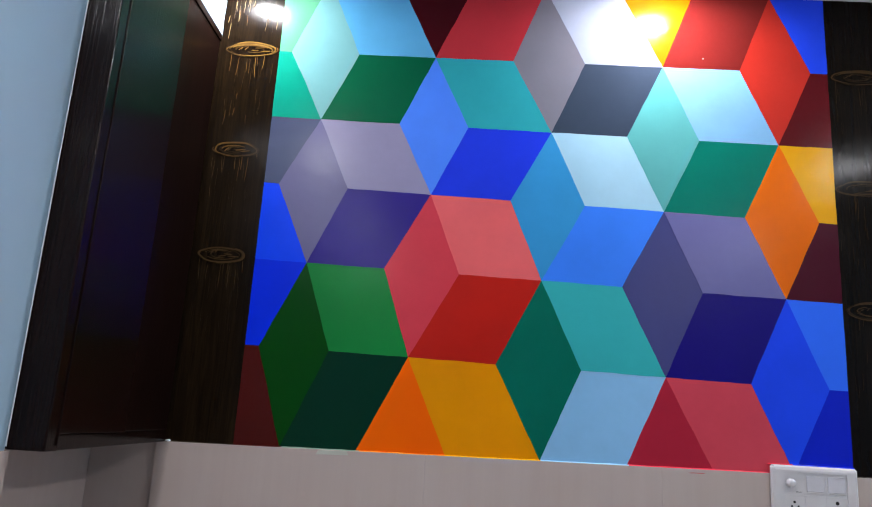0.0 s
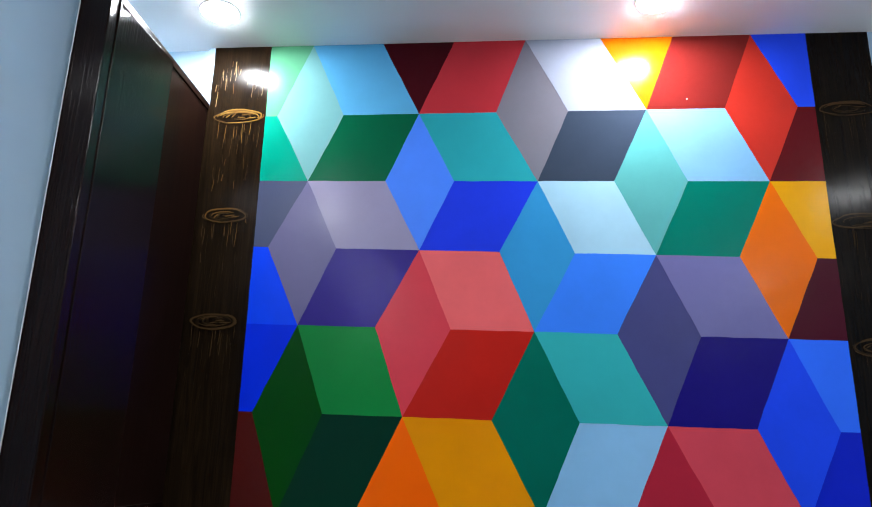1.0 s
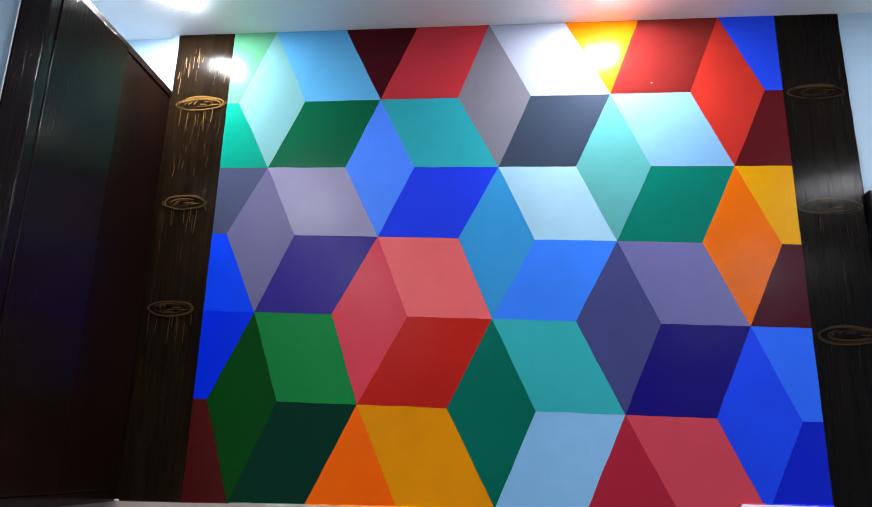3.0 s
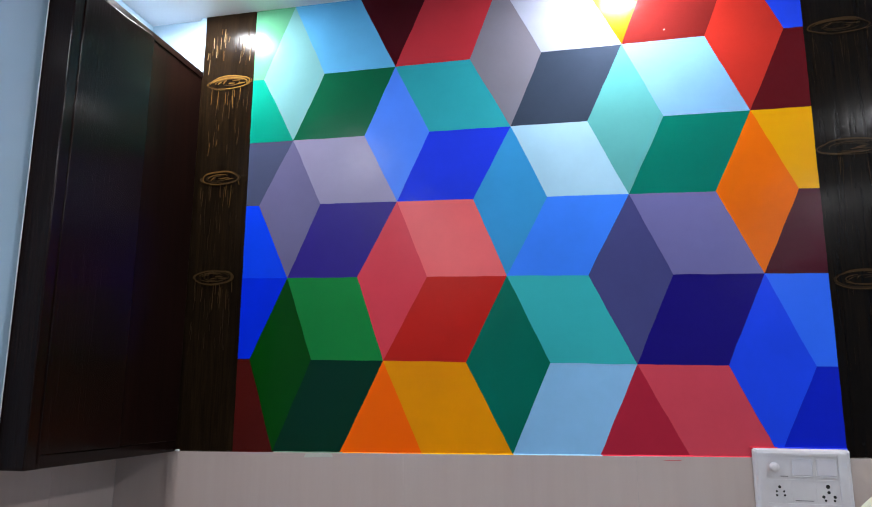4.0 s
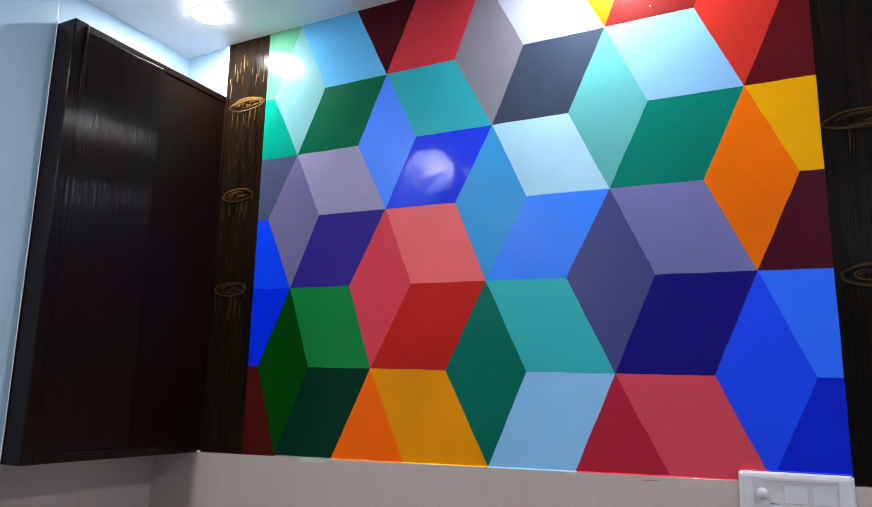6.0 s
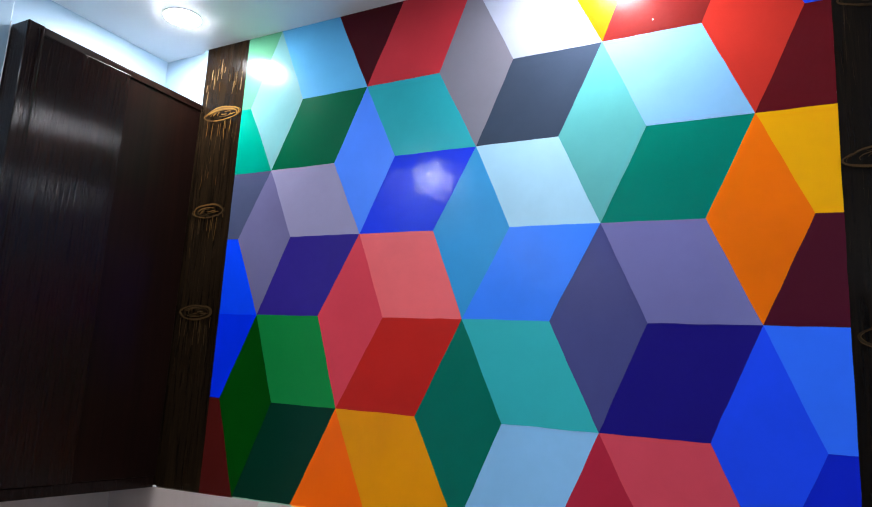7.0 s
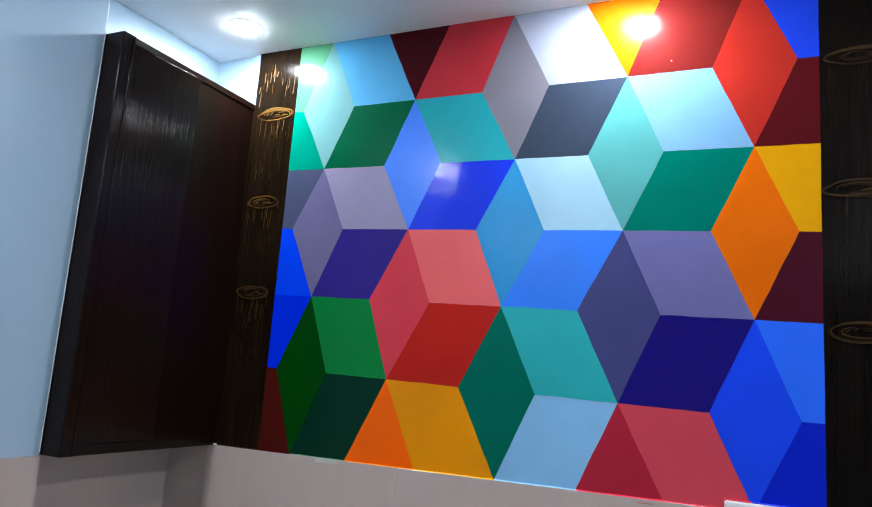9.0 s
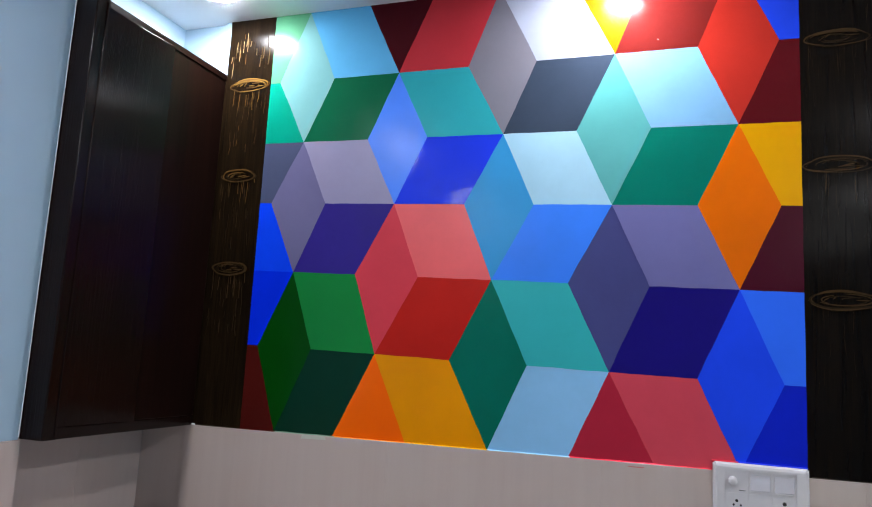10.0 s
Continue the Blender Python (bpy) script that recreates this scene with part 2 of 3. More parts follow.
def dado_run(parent, along, start, stop, face, depth_sign, first, drop=0.0, tilt=0.0):
    """Tiles along x ('x') or y ('y') on a wall face; depth_sign points into the room."""
    meshes = {}
    edges = [start]
    p = first
    while p < stop - 0.01:
        if p > start + 0.01:
            edges.append(p)
        p += TILE_W
    edges.append(stop)
    for a, b in zip(edges, edges[1:]):
        for row in range(4):
            w = b - a - GAP
            key = round(w, 4)
            if key not in meshes:
                if along == "x":
                    m = box(0, w, 0, 0.008, 0, TILE_H - GAP, 0.0003, segments=1)
                else:
                    m = box(0, 0.008, 0, w, 0, TILE_H - GAP, 0.0003, segments=1)
                me = bpy.data.meshes.new("tile")
                bmesh.ops.recalc_face_normals(m, faces=m.faces)
                m.to_mesh(me)
                m.free()
                me.materials.append(TILE)
                meshes[key] = me
            ob = new("tile", meshes[key])
            ob.parent = parent
            lo = face if depth_sign > 0 else face - 0.008
            z = row * TILE_H - drop + tilt * a
            ob.location = (a, lo, z) if along == "x" else (lo, a, z)
            ob.rotation_euler[1] = -tilt


def ledge(parent, x0, x1, y0, y1, material=GROUT, top=DADO):
    """Uneven line of grout or brightened paint on top of the tiles."""
    bm = bmesh.new()
    long_x = (x1 - x0) > (y1 - y0)
    n = max(8, int(max(x1 - x0, y1 - y0) / 0.02))
    level = top
    rows = []
    for k in range(n + 1):
        f = k / n
        h = 0.0025 + 0.002 * noise.noise((f * 31.0, x0 * 7, y0))
        if long_x:
            x = x0 + f * (x1 - x0)
            top = level + DADO_TILT * x
            rows.append([bm.verts.new(c) for c in ((x, y0, top - 0.003), (x, y1, top - 0.003), (x, y1, top + h), (x, y0 + 0.002, top + h * 0.6))])
        else:
            y = y0 + f * (y1 - y0)
            rows.append([bm.verts.new(c) for c in ((x0, y, top - 0.003), (x1, y, top - 0.003), (x1 - 0.002, y, top + h * 0.6), (x0, y, top + h))])
    for a, b in zip(rows, rows[1:]):
        for s in range(4):
            bm.faces.new((a[s], a[(s + 1) % 4], b[(s + 1) % 4], b[s]))
    bm.faces.new(rows[0])
    bm.faces.new(rows[-1][::-1])
    part("edge_line", bm, material, parent)


# ---- painted mural ----
MURAL_L, MURAL_R = -0.503, 1.078
ROWS_Z = (2.548, 2.312, 2.100, 1.8946, 1.675, 1.4415, 1.197, 0.95)     # the painter's level lines
ROWS_TILT = (0.0, 0.0007, -0.0114, -0.0248, -0.0232, -0.0195, 0.0101, 0.0)
COLS_X = (-0.573, -0.466, -0.366, -0.266, -0.152, -0.043, 0.058, 0.182, 0.285, 0.391, 0.503, 0.611, 0.712, 0.830, 0.931, 1.030, 1.14)


# where the hand strayed from the ruled columns
WAVER = {(4, 2): 0.018, (6, 2): 0.005, (8, 2): 0.013, (10, 2): 0.007, (2, 2): 0.006, (5, 3): 0.011, (7, 3): 0.008, (9, 3): 0.005, (1, 3): 0.005,
         (2, 4): 0.006, (4, 4): 0.006, (8, 4): -0.004, (10, 4): -0.006, (3, 5): -0.011, (5, 5): -0.022, (7, 5): -0.015,
         (2, 0): -0.006, (4, 0): -0.006, (8, 0): -0.014, (10, 0): -0.012, (12, 0): -0.011, (14, 0): -0.008,
         (2, 6): -0.017, (4, 6): -0.033, (6, 6): -0.012, (8, 6): 0.004, (10, 6): 0.007, (12, 6): 0.014}


def knot(c, r):
    """Crossing of a ruled column and a level line; lines above and below carry on at the same step."""
    r_in = min(max(r, 0), 7)
    z = ROWS_Z[r_in] + (r_in - r) * 0.23
    c_in = min(max(c, 0), 16)
    x = COLS_X[c_in] + (c - c_in) * 0.108
    x += WAVER.get((c, r), 0.0)
    return Vector((x, z + ROWS_TILT[r_in] * x))


# lattice points (i, j) sit at column 5 + 3i and level 3 + i + 2j
def star(i, j):
    return knot(5 + 3 * i, 3 + i + 2 * j)


COLOURS = {
    # upright rhombi, from (i, j) down to (i, j + 1)
    ("v", -1, -1): (118, 168, 170), ("v", -1, 0): (108, 104, 140), ("v", -1, 1): (0, 66, 14),
    ("v", 0, -2): (64, 10, 18), ("v", 0, -1): (82, 134, 242), ("v", 0, 0): (208, 70, 82), ("v", 0, 1): (252, 106, 4),
    ("v", 1, -2): (122, 120, 131), ("v", 1, -1): (62, 146, 202), ("v", 1, 0): (0, 104, 86),
    ("v", 2, -3): (212, 104, 24), ("v", 2, -2): (92, 162, 162), ("v", 2, -1): (70, 72, 122), ("v", 2, 0): (170, 44, 62),
    ("v", 3, -3): (178, 52, 44), ("v", 3, -2): (224, 108, 14), ("v", 3, -1): (38, 74, 232),
    # rhombi that fall to the right, from (i, j) to (i + 1, j)
    ("u", -2, 0): (0, 138, 116), ("u", -2, 1): (26, 70, 236), ("u", -2, 2): (74, 22, 19),
    ("u", -1, -1): (96, 168, 212), ("u", -1, 0): (148, 142, 172), ("u", -1, 1): (32, 126, 61),
    ("u", 0, -1): (56, 160, 169), ("u", 0, 0): (228, 106, 108), ("u", 0, 1): (230, 148, 0),
    ("u", 1, -2): (164, 170, 188), ("u", 1, -1): (166, 205, 226), ("u", 1, 0): (64, 172, 175),
    ("u", 2, -2): (126, 172, 210), ("u", 2, -1): (112, 110, 160), ("u", 2, 0): (204, 76, 90),
    ("u", 3, -3): (40, 72, 222), ("u", 3, -2): (222, 160, 4), ("u", 3, -1): (56, 110, 244),
    # rhombi that rise to the right, from (i, j) to (i + 1, j - 1)
    ("w", -2, 0): (90, 152, 118), ("w", -2, 1): (72, 78, 104), ("w", -2, 2): (18, 48, 222), ("w", -2, 3): (74, 22, 19),
    ("w", -1, 0): (0, 90, 60), ("w", -1, 1): (50, 38, 126), ("w", -1, 2): (0, 48, 34),
    ("w", 0, -1): (184, 56, 64), ("w", 0, 0): (40, 62, 218), ("w", 0, 1): (184, 42, 36),
    ("w", 1, -1): (54, 64, 80), ("w", 1, 0): (66, 130, 242), ("w", 1, 1): (142, 192, 232),
    ("w", 2, -2): (108, 34, 32), ("w", 2, -1): (0, 112, 96), ("w", 2, 0): (28, 20, 112),
    ("w", 3, -2): (82, 18, 24), ("w", 3, -1): (68, 18, 34), ("w", 3, 0): (22, 38, 190),
}


def clip(poly, axis, limit, keep_more):
    out = []
    for a, b in zip(poly, poly[1:] + poly[:1]):
        ina, inb = [(p[axis] >= limit) == keep_more or p[axis] == limit for p in (a, b)]
        if ina:
            out.append(a)
        if ina != inb:
            out.append(a.lerp(b, (limit - a[axis]) / (b[axis] - a[axis])))
    return out


def dado_at(x):
    return DADO + DADO_TILT * x


def hand_drawn(p):
    """Small waver of a brushed edge, the same for both neighbours."""
    d = Vector((noise.noise((p.x * 22, p.y * 22, 1.3)), noise.noise((p.x * 22, p.y * 22, 7.9)))) * 0.0016
    if abs(p.x - MURAL_L) < 1e-5 or abs(p.x - MURAL_R) < 1e-5:
        d.x *= 0.6
    if abs(p.y - dado_at(p.x)) < 1e-5 or abs(p.y - CEILING) < 1e-5:
        d.y = 0
    return p + d


def paint_slab(poly, thick=0.002, wall=WALL_FACE):
    """A closed flat shape on the wall, with its outline waved a little."""
    fine = []
    for a, b in zip(poly, poly[1:] + poly[:1]):
        n = max(1, int((b - a).length / 0.025))
        fine += [hand_drawn(a.lerp(b, k / n)) for k in range(n)]
    bm = bmesh.new()
    f = [bm.verts.new((p.x, wall - thick, p.y)) for p in fine]
    g = [bm.verts.new((p.x, wall + 0.001, p.y)) for p in fine]
    bm.faces.new(f)
    for k in range(len(f)):
        n = (k + 1) % len(f)
        bm.faces.new((f[k], g[k], g[n], f[n]))
    return bm


mural = tagged(empty("wall_mural", (0.29, BACK, 1.2)), "glossy hand-painted mural of many-coloured tumbling cubes on the wall", "mural")
mural_shift = Matrix.Translation((-0.29, -BACK, -1.2))


def on_mural(ob):
    ob.data.transform(mural_shift)
    return ob


for (way, i, j), rgb in COLOURS.items():
    a = star(i, j)
    c, r = 5 + 3 * i, 3 + i + 2 * j
    if way == "v":
        ring = [a, knot(c - 1, r + 1), star(i, j + 1), knot(c + 1, r + 1)]
    elif way == "u":
        ring = [a, knot(c + 2, r), star(i + 1, j), knot(c + 1, r + 1)]
    else:
        ring = [a, knot(c + 1, r - 1), star(i + 1, j - 1), knot(c + 2, r)]
    ring = [Vector((p.x, p.y - DADO_TILT * p.x)) for p in ring]
    for axis, limit, more in ((0, MURAL_L, True), (0, MURAL_R, False), (1, DADO, True)):
        ring = clip(ring, axis, limit, more) if len(ring) > 2 else ring
    ring = [Vector((p.x, p.y + DADO_TILT * p.x)) for p in ring]
    ring = clip(ring, 1, CEILING, False) if len(ring) > 2 else ring
    if len(ring) > 2:
        on_mural(part("painted_rhombus", paint_slab(ring, 0.0016 + 0.0001 * ((5 * i + 3 * j + 11 * len(way)+ ord(way)) % 8)), enamel("gloss_paint", srgb(*rgb), *((0.06, 0.13, 0.4) if (way, i, j) == ("w", 0, 0) else (0.15, 0.27))), mural))


def brush(points, width, lift):
    """A flat brush stroke on the painted wall, tapering at both ends."""
    bm = bmesh.new()
    n = len(points)
    left, right = [], []
    for k, p in enumerate(points):
        a, b = points[max(k - 1, 0)], points[min(k + 1, n - 1)]
        d = (b - a).normalized() if (b - a).length else Vector((0, 1))
        s = Vector((-d.y, d.x)) * width * (0.15 + 0.85 * math.sin(math.pi * (k + 0.35) / (n - 0.3)) ** 0.6)
        left.append(bm.verts.new((p.x + s.x, BACK - lift, p.y + s.y)))
        right.append(bm.verts.new((p.x - s.x, BACK - lift, p.y - s.y)))
    for k in range(n - 1):
        bm.faces.new((left[k], left[k + 1], right[k + 1], right[k]))
    made = bmesh.ops.extrude_face_region(bm, geom=bm.faces[:])["geom"]
    for v in made:
        if isinstance(v, bmesh.types.BMVert):
            v.co.y += lift - 0.0002
    return bm


def painted_log(x0, x1, rings, seed, above, stroke_scale, lit, ground):
    rnd = random.Random(seed)
    outline = [Vector((x1, dado_at(x1))), Vector((x1, CEILING)), Vector((x0, CEILING))]
    # beside the cupboard the paint runs on into the corner
    outline += [Vector((x0, 2.345)), Vector((x0 - 0.019, 2.345)), Vector((x0 - 0.019, dado_at(x0)))] if x0 < 0 else [Vector((x0, dado_at(x0)))]
    log = part("painted_log", paint_slab(outline), ground, mural, "dark brown painted log with brushed bark")
    on_mural(log)
    mid, half = (x0 + x1) / 2, (x1 - x0) / 2
    lifts = itertools.count(1)

    def stroke(name, pts, width, material, lift_from=0.0018):
        on_mural(part(name, brush(pts, width, lift_from + 0.000009 * next(lifts)), material, log))

    def streak(x, top, length, width, material):
        bend = rnd.uniform(-0.004, 0.004)
        stroke("bark_stroke", lift_from=0.0006, material=material, width=width, pts=[Vector((x + bend * (k / 7) ** 2 + rnd.uniform(-1, 1) * 0.0005, top - length * k / 7)) for k in range(8)])

    for z, wide, shift, (bright, middle, dull), drips in rings:
        mid_r = mid + shift
        # cut face of the log: overlapping strokes that follow one uneven ellipse
        wob = rnd.uniform(0, 9)
        for turn in range(9):
            rx, rz = wide * rnd.uniform(0.88, 1.04), 0.0215 * rnd.uniform(0.82, 1.08)
            start, span = turn * 2.4 + rnd.uniform(-0.5, 0.5), rnd.uniform(1.4, 3.2)
            pts = []
            for k in range(21):
                a = start + span * k / 20
                w = 1 + 0.12 * noise.noise((math.cos(a) * 1.2, math.sin(a) * 1.2, wob))
                pts.append(Vector((mid_r + rx * w * math.cos(a), z + rz * w * math.sin(a))))
            stroke("ring_stroke", pts, rnd.uniform(0.0009, 0.0021) * stroke_scale, rnd.choice((bright, bright, middle, dull)))
        # inner rings, flatter and broken
        for turn in range(8):
            f = rnd.uniform(0.35, 0.85)
            start, span = rnd.uniform(0, 6.28), rnd.uniform(1.0, 2.6)
            pts = [Vector((mid_r + wide * f * math.cos(start + span * k / 12), z + 0.02 * f * math.sin(start + span * k / 12))) for k in range(13)]
            stroke("ring_stroke", pts, rnd.uniform(0.0009, 0.0018) * stroke_scale, rnd.choice((bright, middle, dull)))
        # short dabs across the heart
        for k in range(5):
            x, h = mid_r + wide * (-0.5 + 0.2 * k) + rnd.uniform(-0.004, 0.004), z + rnd.uniform(-0.007, 0.006)
            run, rise = (rnd.uniform(0.006, 0.012), rnd.uniform(0.006, 0.012)) if k < 2 else (rnd.uniform(0.018, 0.034), rnd.uniform(-0.001, 0.004))
            stroke("ring_stroke", [Vector((x + run * f / 5, h + rise * (f / 5) ** 0.8)) for f in range(6)], rnd.uniform(0.001, 0.0018) * stroke_scale, rnd.choice((bright, middle)))
        # bark hanging from the rim: dense at the rim, thinning out below
        for k in range(drips):
            u = rnd.uniform(-1, 1)
            x = mid_r + wide * u
            rim = z - 0.021 * math.sqrt(max(0.0, 1 - u * u)) + 0.002
            fall = rnd.random() ** 2
            top = rim - fall * 0.19
            streak(x, top, rnd.uniform(0.018, 0.06) * (1.3 - fall * 0.5), rnd.uniform(0.0003, 0.0008) * stroke_scale, rnd.choice((middle, dull, dull, STROKE_FAINT)) if fall > 0.08 else rnd.choice((bright, middle)))
    # streaks above the top ring: bark paint, with the lamp's glints painted in
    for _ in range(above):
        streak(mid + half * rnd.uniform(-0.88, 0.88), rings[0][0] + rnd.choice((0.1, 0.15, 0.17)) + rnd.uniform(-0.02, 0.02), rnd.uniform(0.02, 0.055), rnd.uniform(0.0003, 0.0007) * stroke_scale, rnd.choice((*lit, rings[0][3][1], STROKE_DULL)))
    if x0 < 0:
        # scuffed line where the bark meets the cupboard
        for k in range(16):
            streak(x0 - 0.016 + rnd.uniform(-0.0015, 0.0015), 2.32 - 0.066 * k + rnd.uniform(-0.02, 0.02), rnd.uniform(0.02, 0.06), rnd.uniform(0.0003, 0.0007), rnd.choice((STROKE_MID, STROKE_DULL, GLINT_SCUFF)))


# stroke tones per ring, each set darker; the last serves the whole right log
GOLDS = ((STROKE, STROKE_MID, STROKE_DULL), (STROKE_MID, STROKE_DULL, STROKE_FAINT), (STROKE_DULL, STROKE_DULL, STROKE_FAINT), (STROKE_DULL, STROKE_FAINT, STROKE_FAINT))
painted_log(-0.679, MURAL_L, ((2.312, 0.074, 0.008, GOLDS[0], 30), (2.0, 0.064, -0.006, GOLDS[1], 30), (1.693, 0.066, -0.006, GOLDS[2], 32)), 4, 26, 1.1, (GLINT_SCUFF, GLINT_SCUFF), BROWN_BARK)
painted_log(MURAL_R, 1.25, ((2.304, 0.076, 0.0, GOLDS[3], 18), (1.971, 0.08, 0.0, GOLDS[3], 20), (1.633, 0.082, 0.0, GOLDS[3], 16)), 9, 5, 1.0, (STROKE_FAINT,), SHADED_BARK)

# ---- ceiling lamps ----
def ceiling_lamp(x, y):
    lamp = tagged(empty("ceiling_lamp", (x, y, CEILING)), "round white recessed ceiling lamp, lit", "ceiling lamp", "ceiling lamps")
    smooth(part("bezel", lathe([(0.0505, 0.0), (0.051, -0.002), (0.0535, -0.0028), (0.056, -0.002), (0.0575, 0.0)], (0, 0, 0)), WHITE_PLASTIC, lamp))
    part("diffuser", lathe([(0.0505, -0.0005), (0.0505, -0.0034), (0.047, -0.0052), (0.037, -0.0064), (0.019, -0.0072), (0.0005, -0.0075)], (0, 0, 0)), GLOW, lamp, "glowing white lamp disc")
    return lamp


first_lamp = ceiling_lamp(-0.598, 1.766)
# lamps at (1.83, 1.775) and y = -2.3 are unseen, added as fill light
for x, y in ((0.617, 1.775), (1.83, 1.775), (-0.640, 0.480), (1.830, 0.620), (-0.66, -0.9), (1.93, -0.9), (-0.66, -2.3), (1.93, -2.3)):
    copy_thing(first_lamp, Matrix.Translation((x, y, CEILING)))

# ---- wall cupboard in the niche ----
cup = tagged(empty("wall_cupboard", (-0.78, 1.66, 1.19)), "dark varnished wooden wall cupboard set into the niche, closed", "cupboard")
cup_shift = Matrix.Translation((0.78, -1.66, -1.19))


def on_cup(ob):
    ob.data.transform(cup_shift)
    return ob


CX, CZ0, CZ1, CY0, CY1 = -0.683, 1.189, 2.358, NICHE_END + 0.003, BACK + 0.011
on_cup(part("carcass", box(NICHE + 0.001, CX - 0.022, CY0 + 0.004, CY1, CZ0 + 0.003, CZ1 - 0.004), WOOD, cup))
on_cup(part("stile", box(CX - 0.07, CX + 0.006, CY0, CY0 + 0.045, CZ0, CZ1, 0.003), WOOD, cup))
on_cup(part("top_rail", box(CX - 0.03, CX + 0.004, CY0 + 0.045, BACK + 0.0005, CZ1 - 0.022, CZ1 - 0.001, 0.0015), WOOD_SMOOTH, cup))
on_cup(part("bottom_rail", box(CX - 0.03, CX + 0.001, CY0 + 0.045, BACK + 0.0005, CZ0, CZ0 + 0.03, 0.003), WOOD, cup))
near_door = part("door", box(-0.02, 0.0, 0.0, 1.675 - CY0 - 0.0475, CZ0 + 0.0305, CZ1 - 0.0221, 0.001), WOOD, cup)
# this leaf stands slightly ajar
near_door.data.transform(Matrix.Translation((CX, CY0 + 0.0475, 0)) @ Matrix.Rotation(math.radians(-3.4), 4, "Z"))
on_cup(near_door)
on_cup(part("door", box(CX - 0.024, CX + 0.001, 1.679, BACK + 0.0005, CZ0 + 0.0305, CZ1 - 0.0225, 0.002), WOOD_SMOOTH, cup))
on_cup(part("bead", box(CX + 0.004, CX + 0.009, CY0 + 0.034, CY0 + 0.041, CZ0 + 0.01, CZ1 - 0.01, 0.0015), WOOD, cup))

# ---- niche contents ----
shelf = tagged(part("corner_shelf", box(NICHE + 0.009, -0.692, 1.735, BACK + 0.006, 0.904, 0.916, 0.002), SLATE), "thin dark grey stone corner shelf in the tiled niche", "shelf")

trinket = tagged(empty("key_ring", (-0.79, 1.82, 0.916)), "small tarnished brass and steel key ring on the stone shelf", "key ring")
ringpts = [(0.016 * math.cos(a), 0.016 * math.sin(a) * 0.5, 0.012 + 0.011 * math.sin(a)) for a in [2 * math.pi * k / 20 for k in range(21)]]
smooth(part("ring", tube(ringpts, 0.0016), STEEL, trinket, "bright steel ring"))
part("key", box(0.005, 0.04, -0.008, 0.006, 0.0, 0.006, 0.002), BRASS, trinket)
part("key", box(-0.012, 0.028, -0.02, -0.007, 0.0, 0.005, 0.002), BRASS, trinket)

bin_ = tagged(empty("lidded_bin", (-0.63, 1.465, 0)), "white plastic lidded bin with a dark rim standing on the floor", "bin")
smooth(part("body", lathe([(0.115, 0.0), (0.125, 0.01), (0.145, 0.90), (0.147, 0.915)], (0, 0, 0)), WHITE_PLASTIC, bin_))
smooth(part("lid", lathe([(0.151, 0.912), (0.151, 0.926), (0.135, 0.938), (0.08, 0.949), (0.0005, 0.953)], (0, 0, 0)), WHITE_PLASTIC, bin_))
smooth(part("rim", tube([(0.149 * math.cos(a), 0.149 * math.sin(a), 0.927) for a in [2 * math.pi * k / 48 for k in range(49)]], 0.0022), BLACK, bin_, "thin dark rim line"))

# ---- switch plate ----
PX, PZ, PW, PH, PY = 0.866, 1.082, 0.213, 0.146, BACK - 0.008
plate = tagged(empty("switch_plate", (PX, PY, PZ)), "white plastic switch and socket plate fixed across the tile edge", "switch plate")
plate_part = lambda name, m, mat, parent=None, label="": part(name, m, mat, parent or plate, label)
plate_part("back_box", box(0.006, PW - 0.006, -0.004, 0.0075, 0.006, PH - 0.006), WHITE_PLASTIC)
bm = bmesh.new()
IN0, IN1, IZ0, IZ1 = 0.028, PW - 0.028, 0.022, PH - 0.016
# frame with a rolled face
loops = []
for inset, y in ((0.0, 0.0), (0.0005, -0.006), (0.004, -0.0095), (0.010, -0.011)):
    loops.append([bm.verts.new((x, y, z)) for x, z in ((inset, inset), (PW - inset, inset), (PW - inset, PH - inset), (inset, PH - inset))])
for y in (-0.011, -0.0075):
    loops.append([bm.verts.new((x, y, z)) for x, z in ((IN0, IZ0), (IN1, IZ0), (IN1, IZ1), (IN0, IZ1))])
for a, b in zip(loops, loops[1:]):
    for s in range(4):
        bm.faces.new((a[s], a[(s + 1) % 4], b[(s + 1) % 4], b[s]))
bmesh.ops.bevel(bm, geom=[e for e in bm.edges if abs(e.verts[0].co.y - e.verts[1].co.y) > 0.002 and e.verts[0].co.y > -0.0105 and e.verts[1].co.y > -0.0105], offset=0.003, segments=2, affect="EDGES")
plate_part("frame", bm, WHITE_PLASTIC)
CELL_W, CELL_H = (IN1 - IN0) / 3, (IZ1 - IZ0) / 2


def cell(col, row, depth=-0.009, inset=0.00004):
    x, z = IN0 + col * CELL_W, IZ0 + row * CELL_H
    return box(x + inset, x + CELL_W - inset, depth, -0.0035, z + inset, z + CELL_H - inset, 0.0004)


